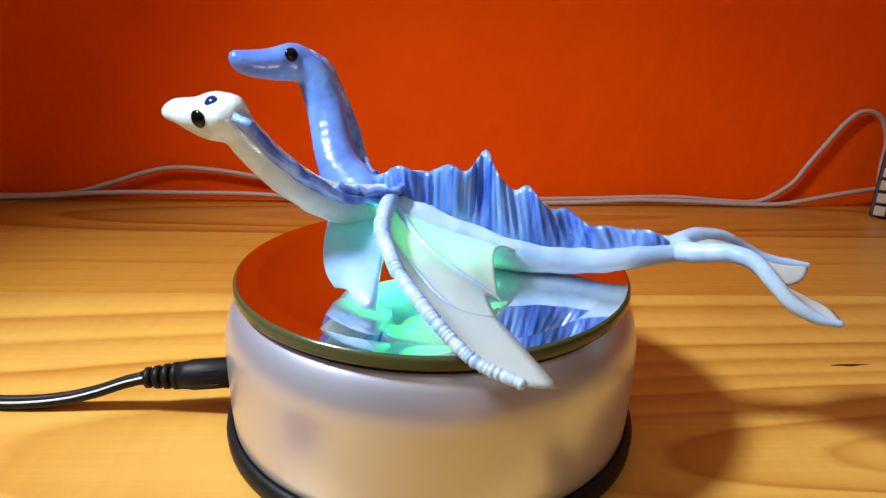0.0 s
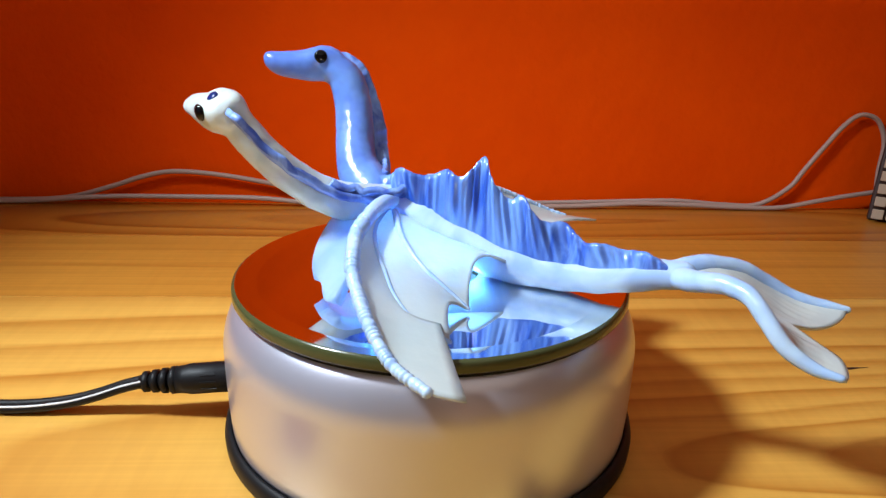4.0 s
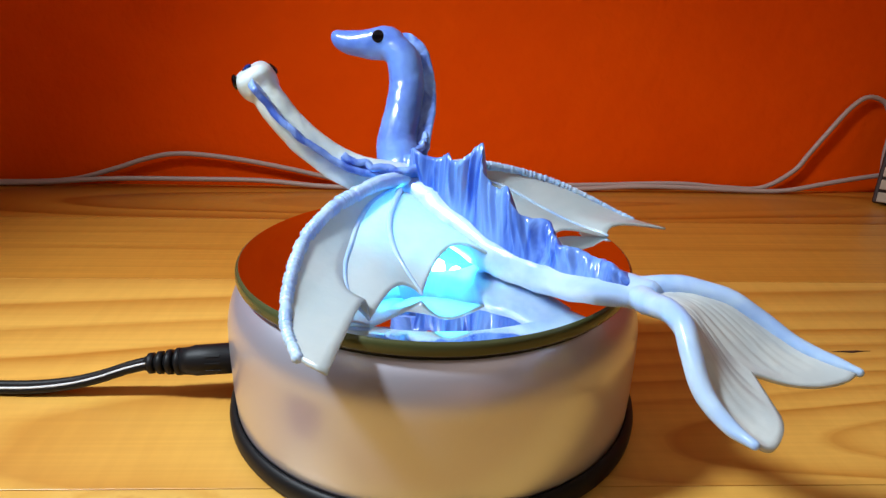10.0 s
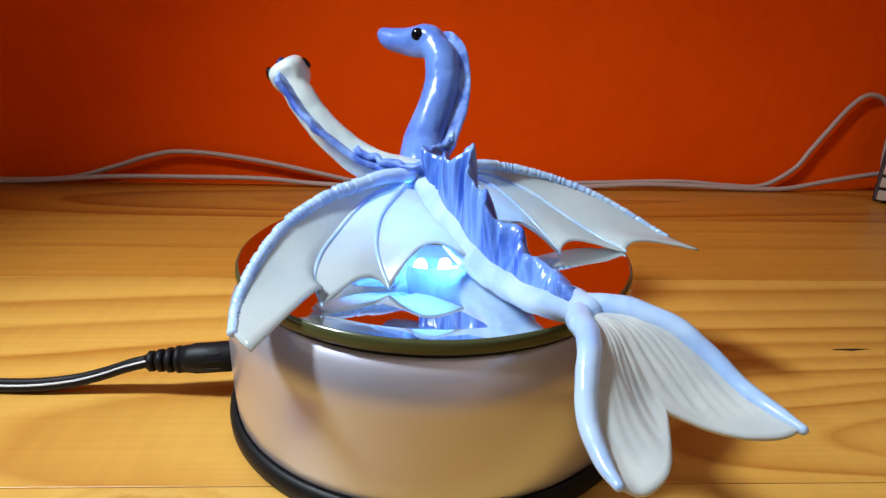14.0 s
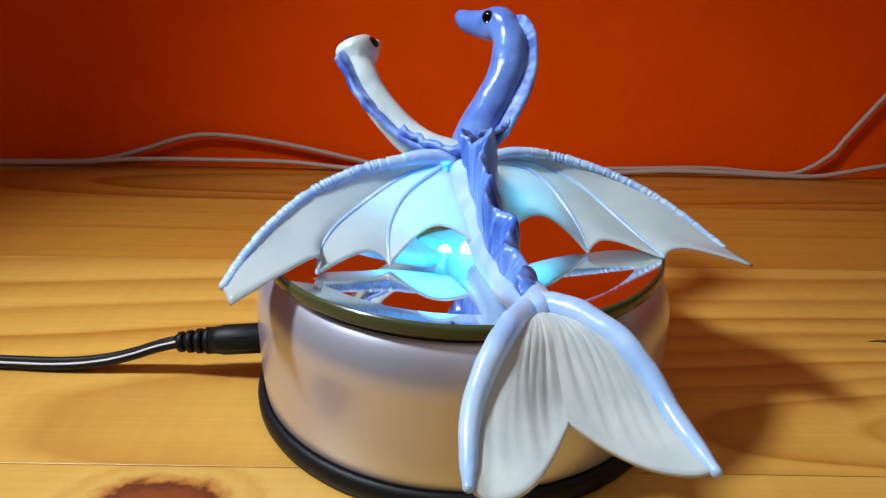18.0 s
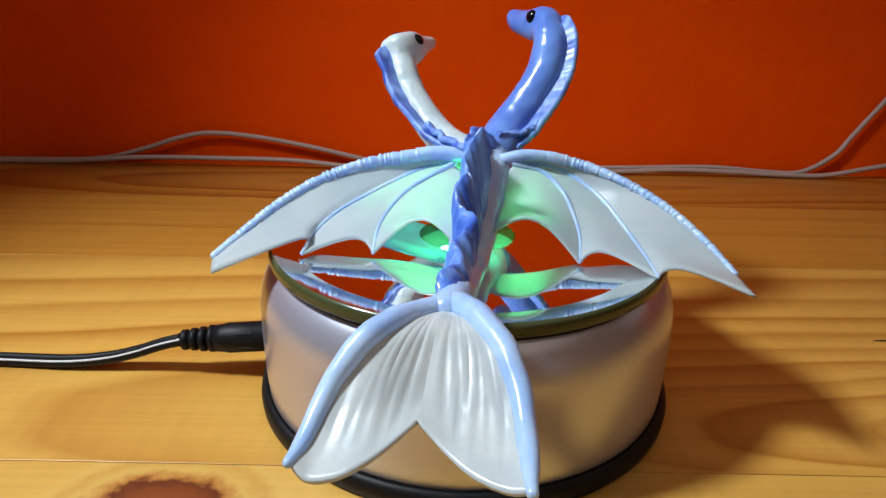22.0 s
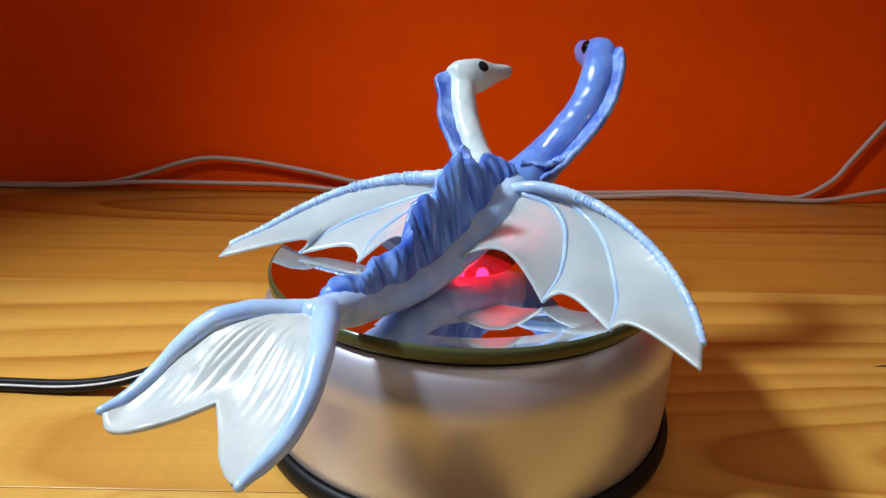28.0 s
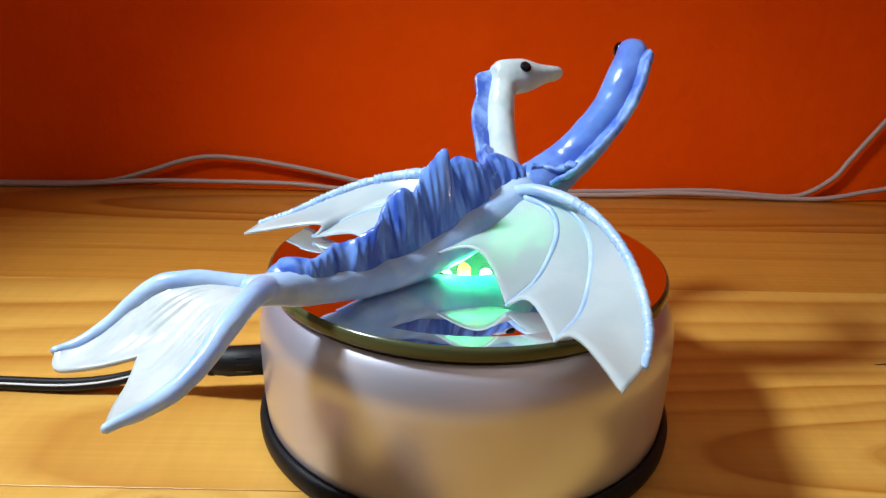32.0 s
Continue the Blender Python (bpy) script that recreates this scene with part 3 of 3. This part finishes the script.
def pleated_sail(name, foot, crest, n, mat, parent, label):
    """A thick pleated fin: wide at its foot, rounded and thin along its uneven top."""
    a, b = spline(foot, n), spline(crest, n)
    run = np.concatenate([[0], np.cumsum(np.linalg.norm(np.diff(a, axis=0), axis=1))])
    t = np.gradient(a, axis=0)
    verts, faces = [], []
    steps = list(np.linspace(0, 1, 9))
    k = 2 * len(steps)
    for i in range(n):
        up = b[i] - a[i]
        side = np.cross(t[i], np.array((0, 0, 1.0)))
        side /= np.linalg.norm(side) + 1e-9
        x = run[i] / 0.0046 * 2 * math.pi
        ring = []
        for sign, vs in ((1, steps), (-1, steps[::-1])):
            for v in vs:
                lean = 2.2 * v * sign
                pleat = math.sin(x + 1.6 * math.sin(x * 0.31) + lean) + 0.5 * math.sin(1.9 * x + 1 + lean)
                half = (0.0026 * (1 - v) + 0.0012) * (1 - 0.75 * v ** 8) + 0.00068 * pleat * (1 - 0.5 * v) * min(1, max(0, v - 0.12) * 2)
                slow = 0.0018 * math.sin(run[i] / 0.017 * 2 * math.pi) * v
                ring.append(a[i] + up * (v if v < 1 else 0.995) + side * (sign * half + slow))
        verts += ring
    for i in range(n - 1):
        for j in range(k):
            l = (j + 1) % k
            faces.append((i * k + j, i * k + l, (i + 1) * k + l, (i + 1) * k + j))
    faces += [tuple(range(k)), tuple((n - 1) * k + j for j in range(k))]
    me = mesh_of(name, verts, faces, mat)
    bm = bmesh.new()
    bm.from_mesh(me)
    bpy.data.meshes.remove(me)
    return part(name, clean(bm, name, mat), parent, label)


def crests():
    top = mm((-1, 33, 82.5), (-1.5, 27, 86.5), (-1.8, 20, 87.5), (-2.0, 12.1, 92.0), (0.5, 4, 89.8), (2.8, -4.5, 93.4), (4.0, -10.2, 91.8), (7.4, -14.8, 98.2), (8.0, -19.0, 92.5), (8.2, -25.0, 85.8), (8.9, -30.1, 87.6), (12.5, -36.5, 80.5), (15.9, -41.4, 79.6), (17.5, -49, 75.5), (18.5, -54, 75.8), (20, -61, 74.2), (22.1, -68.2, 75.4), (23.2, -74.6, 72.2))
    n = 150
    line = spline(top, n)
    foot = []
    for p in line:
        i = int(np.argmin(np.abs(BACK[:, 1] - p[1])))
        foot.append(BACK[i] + np.array((0, 0, 1)) * BACK_R[i] * 0.55)
    pleated_sail("sail", np.array(foot[::6] + [foot[-1]]), line, 360, SAIL_CLAY, dragon, "marbled blue pleated dorsal sail")
    m = BLUE_NECK[2:37]
    n = len(m)
    a = np.radians(np.interp(np.linspace(0, 1, n), (0, 0.3, 0.6, 1), (4, -6, -18, -24)))
    rise = np.interp(np.linspace(0, 1, n), (0, 0.12, 0.35, 1), (0.50, 0.35, 0.05, 0.0))
    back = np.stack([np.cos(a), np.sin(a), rise], 1)
    h = np.interp(np.linspace(0, 1, n), (0, 0.05, 0.15, 0.3, 0.6, 0.85, 1), (6.0, 9.6, 9.9, 10.6, 12.8, 12.6, 9.0)) / 1000
    ruffle("neck_crest", m + back * 0.004, m + back * h[:, None], 140, 0.0021, 0.00013, 0.0050, CREST_CLAY, dragon, "streaked blue neck crest")
    m = WHITE_NECK[5:40]
    a = np.radians(np.linspace(-128, -100, len(m)))
    back = np.stack([np.cos(a) * 0.94, np.sin(a) * 0.94, np.full(len(m), 0.34)], 1)
    h = np.interp(np.linspace(0, 1, len(m)), (0, 0.08, 0.2, 0.36, 0.7, 1), (7.0, 12.2, 10.6, 12.2, 10.5, 9.0)) / 1000
    ruffle("neck_crest", m + back * 0.003, m + back * h[:, None], 120, 0.0022, 0.0003, 0.0130, CREST_CLAY, dragon, "streaked blue neck crest", 2.0)
    foot = mm((-25, 23.5, 87), (-17, 19.5, 83.5), (-9, 15.0, 82.0), (-2, 11.5, 81.5), (1.5, 8, 80))
    ruffle("collar", foot, foot + mm((-1.0, -3.0, 2.0), (-0.5, -3.5, 2.6), (0.5, -3.5, 3.0), (1.0, -2.5, 4.5), (1.0, -2.5, 5.0)), 90, 0.0024, 0.0006, 0.0095, CREST_CLAY, dragon, "ruffled blue collar over the shoulder", 4.0)
    foot = mm((0.5, 24, 83), (4.5, 30, 84.5), (8.0, 35.5, 87), (9.5, 40, 91.0))
    ruffle("collar", foot, foot + mm((0.5, 0, 5.0), (2.5, -1.0, 3.2), (4.0, -1.5, 2.2), (4.5, 0, 1.4)), 80, 0.0022, 0.0005, 0.0065, CREST_CLAY, dragon, "ruffled blue collar over the shoulder", 1.0)


crests()


def membrane(bar, mid, edge, n=26, k=22, dome=0.0, groove=0.0, count=9):
    """A skin between two ribs that start together, closed by a trailing edge from the first rib's end to the second's."""
    a, b, e = spline(bar, n), spline(mid, n), spline(edge, k)
    rows = []
    for i in range(n):
        s = i / (n - 1)
        row = []
        for j in range(k):
            u = j / (k - 1)
            p = a[i] * (1 - u) + b[i] * u + s ** 2.2 * (e[j] - (a[-1] * (1 - u) + b[-1] * u))
            p = p + np.array((0, 0, 1)) * (dome * math.sin(math.pi * u) * math.sin(math.pi * s) + groove * (noise.noise(Vector((count * 2.2 * u, 3.4 * s, 3.3))) + 0.15 * noise.noise(Vector((count * 4.1 * u + 1.5 * s, 5.0 * s, 8.1)))) * 1.5 * s * math.sin(math.pi * min(1, s * 1.05)))
            row.append(p)
        rows.append(row)
    return rows


def rope(name, line, r, start, pitch, depth, mat, parent, label=""):
    """A wing bar: smooth at the shoulder, ringed like a rope further out."""
    p = spline(line, 260)
    s = np.concatenate([[0], np.cumsum(np.linalg.norm(np.diff(p, axis=0), axis=1))])
    share = s / s[-1]
    rad = np.interp(share, np.linspace(0, 1, len(r)), r)
    patch = np.array([noise.noise(Vector((k * 26.0, 3.1, start))) for k in share])
    on = np.clip((share - start) * 8, 0, 1) * np.clip(0.85 + 1.3 * patch, 0.4, 1.6)
    rad = rad * (1 + depth * on * np.sin(2 * math.pi * s / pitch + 11.0 * patch + 1.6 * np.sin(s * 900)))
    return part(name, tube_mesh(name, p, rad, mat, 16), parent, label)


def scallop(a, b, root, depth, lift=0.0):
    a, b, root = (np.array(x) for x in (a, b, root))
    out = []
    for u in np.linspace(0, 1, 9):
        p = a * (1 - u) + b * u
        k = 4 * u * (1 - u)
        out.append(p + (root - p) * depth * k + np.array((0, 0, lift)) * k)
    return np.array(out)


def wing(label, root, bar, tip, outer, inner, flank, scoops, stout):
    w = new("wing")
    w.parent = dragon
    tagged(w, label)
    lead = np.vstack([bar, tip[None]])
    ribs = (lead, outer, inner, flank)
    for a, b, (depth, lift) in zip(ribs, ribs[1:], scoops):
        part("membrane", sheet_mesh("membrane", membrane(a, b, scallop(a[-1], b[-1], root, depth, lift), 30, 20), 0.0009, WING_SKIN), w, "pearly translucent wing skin")
    rope("bar", bar, np.array((3.0, 2.7, 2.3, 2.1, 1.9, 1.5)) * stout / 1000, 0.12, 0.0019, 0.15, PALE_CLAY, w, "ringed pale blue wing bar")
    for line in (outer, inner):
        part("vein", tube_mesh("vein", spline(line, 50) + np.array((0, 0, 0.0004)), np.array((1.1, 0.95, 0.8, 0.55)) / 1000, PALE_CLAY, 10), w, "pale blue wing vein")
    return w


def wings():
    root = mm((-9.8, 10.5, 78.2))[0]
    wing("broad pearly left wing resting on the mirror", root,
         mm((-6.5, 13, 81), (-17, 8.5, 81.6), (-27.1, 4.0, 79.8), (-34.9, -0.8, 78.5), (-42.6, -7.8, 76.3), (-49.0, -14.6, 73.6), (-53.8, -22.2, 70.4), (-58.7, -32.1, 65.8), (-62.0, -43.1, 60.8), (-62.3, -55.0, 58.2)), mm((-57.2, -63.2, 56.6))[0],
         mm((-9.8, 12.0, 78.4), (-20.3, 6.8, 75.6), (-27.8, -1.4, 72.0), (-33.6, -11.1, 68.7), (-38.9, -20.7, 65.1), (-41.2, -31.1, 61.2), (-39.1, -42.4, 58.0)),
         mm((-9.8, 8.0, 78.0), (-16.3, -1.0, 74.2), (-19.9, -8.4, 71.2), (-21.6, -16.3, 67.5), (-21.3, -24.6, 63.6), (-19.2, -32.5, 58.2)),
         mm((-5.0, 7.0, 76.0), (1.0, -5, 71.2), (4.0, -16, 68.3), (5.8, -28.2, 65.6)),
         ((0.20, 0.001), (0.13, 0.001), (0.12, 0.0055)), 0.92)
    root = mm((10.3, 17.0, 79.2))[0]
    wing("broad pearly right wing resting on the mirror", root,
         mm((6, 15.5, 80.5), (13, 17.5, 82.5), (21.2, 20.9, 82.1), (29.4, 24.0, 80.3), (40.5, 23.6, 78.0), (52.6, 21.1, 74.5), (63.3, 17.2, 70.5), (72.8, 12.5, 65.8), (80.7, 6.8, 61.4), (86.3, 0.5, 58.6)), mm((92.5, -12.0, 57.8))[0],
         mm((10.4, 17.0, 79.4), (21.4, 23.3, 77.8), (31.3, 23.8, 74.0), (41.0, 19.5, 69.8), (49.9, 12.1, 64.4), (58.7, 2.1, 59.7), (65.5, -11, 57.9)),
         mm((10.4, 16.0, 78.9), (19.4, 19.4, 76.5), (27.5, 16.4, 71.9), (33.7, 9.4, 66.8), (38.7, 0.6, 61.8), (41.7, -10.6, 58.0)),
         mm((9.4, 14, 77), (11.5, 4, 72.0), (14, -9, 69), (16.3, -19.9, 67.2)),
         ((0.10, 0.001), (0.13, 0.001), (0.12, 0.0055)), 0.68)


wings()


def tail_fin():
    fin = new("tail_fin")
    fin.parent = dragon
    tagged(fin, "forked pearl white tail fin with pale blue edges")
    left = mm((23.6, -69, 67.6), (24.6, -76, 69.0), (22.0, -81.5, 69.8), (20.4, -87, 71.1), (19.2, -93.5, 72.4), (17.0, -100.5, 71.6), (14.4, -107, 66.8), (13.4, -113, 61.6), (13.9, -120, 58.4), (14.5, -126.0, 57.8))
    right = mm((24.6, -69, 67.6), (25.6, -74.6, 69.4), (29.8, -78.2, 71.0), (34.5, -81.4, 71.4), (39.3, -85.4, 70.8), (43.6, -89.2, 69.4), (47.4, -93.6, 66.6), (51.2, -99.3, 63.0), (54.3, -106, 60.6), (58.6, -117, 59.6))
    fork = mm((24.2, -69, 67.8), (25.6, -78, 69.6), (27.0, -84, 71.0), (28.2, -90, 70.6), (29.5, -96, 67.2), (31.0, -102.5, 62.6), (32.5, -108.4, 60.4))
    le = mm((14.5, -126.0, 57.8), (18.5, -127.0, 55.8), (22.5, -126.0, 56.2), (26.4, -123.0, 57.4), (29.4, -117, 58.4), (32.5, -108.4, 60.4))
    re = mm((58.6, -117, 59.6), (55.3, -117.2, 58.2), (51.0, -116.4, 57.4), (46.0, -114.8, 57.2), (40.3, -112.0, 57.8), (32.5, -108.4, 60.4))
    one, two = membrane(left, fork, le, 44, 110, 0.0, 0.00045, 5.0), membrane(right, fork, re, 44, 110, 0.0, 0.00045, 5.0)
    rows = [a + b[::-1][1:] for a, b in zip(one, two)][5:]
    part("skin", sheet_mesh("skin", rows, 0.0011, FIN_SKIN), fin, "grooved pearl white fin skin")
    part("edge", tube_mesh("edge", spline(left, 70), np.array((4.2, 3.5, 3.0, 2.7, 2.4, 2.1, 1.2)) / 1000, PALE_CLAY, 18, lumps=0.0003), fin, "pale blue fin edge")
    part("edge", tube_mesh("edge", spline(right, 70), np.array((4.2, 3.5, 3.0, 2.7, 2.4, 2.1, 1.2)) / 1000, PALE_CLAY, 18, lumps=0.0003), fin, "pale blue fin edge")


tail_fin()


def flipper():
    a = mm((-8, 21, 75), (-20, 18, 72), (-32, 12.5, 67.5), (-38.5, 8.8, 64), (-42.0, 6.4, 61.6))
    p = spline(a, 60)
    wide = np.interp(np.linspace(0, 1, 60), (0, 0.3, 0.6, 0.8, 0.89, 0.94, 0.97, 0.99, 1), (14.5, 16.0, 15.6, 14.6, 13.6, 12.2, 10.6, 8.4, 6.0)) / 1000
    across = np.array((0.42, 0.86, 0.15))
    across /= np.linalg.norm(across)
    rows = [[p[i] + across * wide[i] * v + np.array((0, 0, -0.0012)) * v * v for v in np.linspace(-1, 1, 20)] for i in range(60)]
    part("front_flipper", sheet_mesh("front_flipper", rows, 0.004, FLIPPER_SKIN), dragon, "translucent blue front flipper")


flipper()


# ---- cables and clutter ----
GRIP_SIDE = radians(100)


def power_plug():
    plug = new("power_plug")
    tagged(plug, "black barrel power plug with a ribbed strain relief", "plug")
    grip = [(0.0050, 0.0), (0.0056, 0.0006), (0.0056, 0.0150), (0.0052, 0.0168), (0.0049, 0.0200)]
    me = lathe_mesh("barrel", [(0.0, 0.0)] + grip + [(0.0, 0.0200)], BLACK, 32)
    ob = part("barrel", me, plug)
    turn = Vector((-1, 0, -0.075)).to_track_quat("Z", "Y").to_matrix().to_4x4()
    base = Matrix.Translation((-0.0712, 0.0, 0.0155)) @ turn
    ob.matrix_local = base
    for a in (-0.5, 0.0, 0.5):
        grip = block_mesh("grip_ridge", (-0.0004, -0.0059, 0.0050), (0.0004, -0.0054, 0.0105), BLACK, 0.0001)
        part("grip_ridge", grip, plug).matrix_local = base @ Matrix.Rotation(GRIP_SIDE + a, 4, "Z")
    for i in range(4):
        z = 0.0198 + i * 0.0034
        r = 0.0050 - i * 0.0004
        me = lathe_mesh("rib", [(0.0, z), (r * 0.75, z), (r, z + 0.0005), (r, z + 0.0021), (r * 0.75, z + 0.0026), (0.0026, z + 0.0036), (0.0, z + 0.0036)], BLACK, 28)
        part("rib", me, plug).matrix_local = base
    cord = new("cord")
    cord.parent = plug
    tagged(cord, "twin black cord with a white stripe")
    line = mm((-104, 0, 13.2), (-112, 0.5, 10.8), (-122, 1, 7.0), (-134, 1, 4.0), (-150, 1, 2.4), (-175, 2.5, 1.9), (-215, 3, 1.9), (-300, 2, 1.9), (-420, 0, 1.9))
    p = spline(line, 80)
    for off, mat, name, r in ((-0.0016, BLACK, "strand", 0.0017), (0.0016, BLACK, "strand", 0.0017), (0.0, STRIPE, "stripe", 0.0005)):
        part(name, tube_mesh(name, p + np.array((0, off if name == "strand" else -0.0024, 0.0 if name == "strand" else 0.0011)), [r, r], mat, 12), cord, "white stripe" if name == "stripe" else "")
    return plug


power_plug()


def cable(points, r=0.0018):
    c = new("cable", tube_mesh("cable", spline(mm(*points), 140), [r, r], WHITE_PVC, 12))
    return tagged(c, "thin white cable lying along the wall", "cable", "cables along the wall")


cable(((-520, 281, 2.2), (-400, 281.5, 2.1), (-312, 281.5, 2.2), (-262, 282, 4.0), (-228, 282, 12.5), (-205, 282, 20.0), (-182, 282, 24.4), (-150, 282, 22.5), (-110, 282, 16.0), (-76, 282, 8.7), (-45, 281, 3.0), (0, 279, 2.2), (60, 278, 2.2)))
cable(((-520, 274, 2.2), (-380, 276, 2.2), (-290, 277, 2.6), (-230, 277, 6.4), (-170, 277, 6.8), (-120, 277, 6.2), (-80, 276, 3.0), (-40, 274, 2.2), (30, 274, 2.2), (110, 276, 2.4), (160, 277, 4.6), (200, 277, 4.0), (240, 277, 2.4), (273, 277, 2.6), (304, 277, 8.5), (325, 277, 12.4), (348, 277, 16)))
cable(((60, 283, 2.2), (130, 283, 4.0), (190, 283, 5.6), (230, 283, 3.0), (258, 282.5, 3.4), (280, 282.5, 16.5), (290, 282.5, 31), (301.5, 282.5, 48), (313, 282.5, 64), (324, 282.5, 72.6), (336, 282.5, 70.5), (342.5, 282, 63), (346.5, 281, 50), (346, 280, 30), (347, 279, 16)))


def keypad():
    box = new("keypad")
    tagged(box, "dark keypad with square cream keys standing by the wall", "keypad")
    part("case", block_mesh("case", (0.0, -0.004, 0.0), (0.060, 0.0, 0.078), CASE, 0.002), box)
    for i in range(5):
        for j in range(8):
            x, z = 0.0010 + i * 0.0092, 0.002 + j * 0.0092
            part("key", block_mesh("key", (x, -0.0118, z), (x + 0.0074, -0.0099, z + 0.0070), CREAM, 0.0006), box)
    box.matrix_world = pose(0.3290, 0.258, 0.0, -8, 3, -24)
    return box


keypad()


# ---- what moves ----
def motions():
    turn = [(t, pose(0, 0, 0, 0, 0, 61.81 - 3.8632 * t)) for t in range(0, 33, 2)]
    walk(dragon, turn)
    walk(mirror, turn)
    # turning the added wheel under the window makes the light change colour
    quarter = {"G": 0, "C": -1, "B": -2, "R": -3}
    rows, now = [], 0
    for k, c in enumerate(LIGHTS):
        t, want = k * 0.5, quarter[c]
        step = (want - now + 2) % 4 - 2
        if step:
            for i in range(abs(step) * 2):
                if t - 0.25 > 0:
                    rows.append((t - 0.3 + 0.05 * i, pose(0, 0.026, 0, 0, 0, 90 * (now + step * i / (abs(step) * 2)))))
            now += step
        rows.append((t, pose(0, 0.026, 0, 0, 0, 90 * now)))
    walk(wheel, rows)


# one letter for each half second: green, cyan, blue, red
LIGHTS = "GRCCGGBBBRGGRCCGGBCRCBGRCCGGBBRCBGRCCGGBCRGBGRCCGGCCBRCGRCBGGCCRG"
motions()
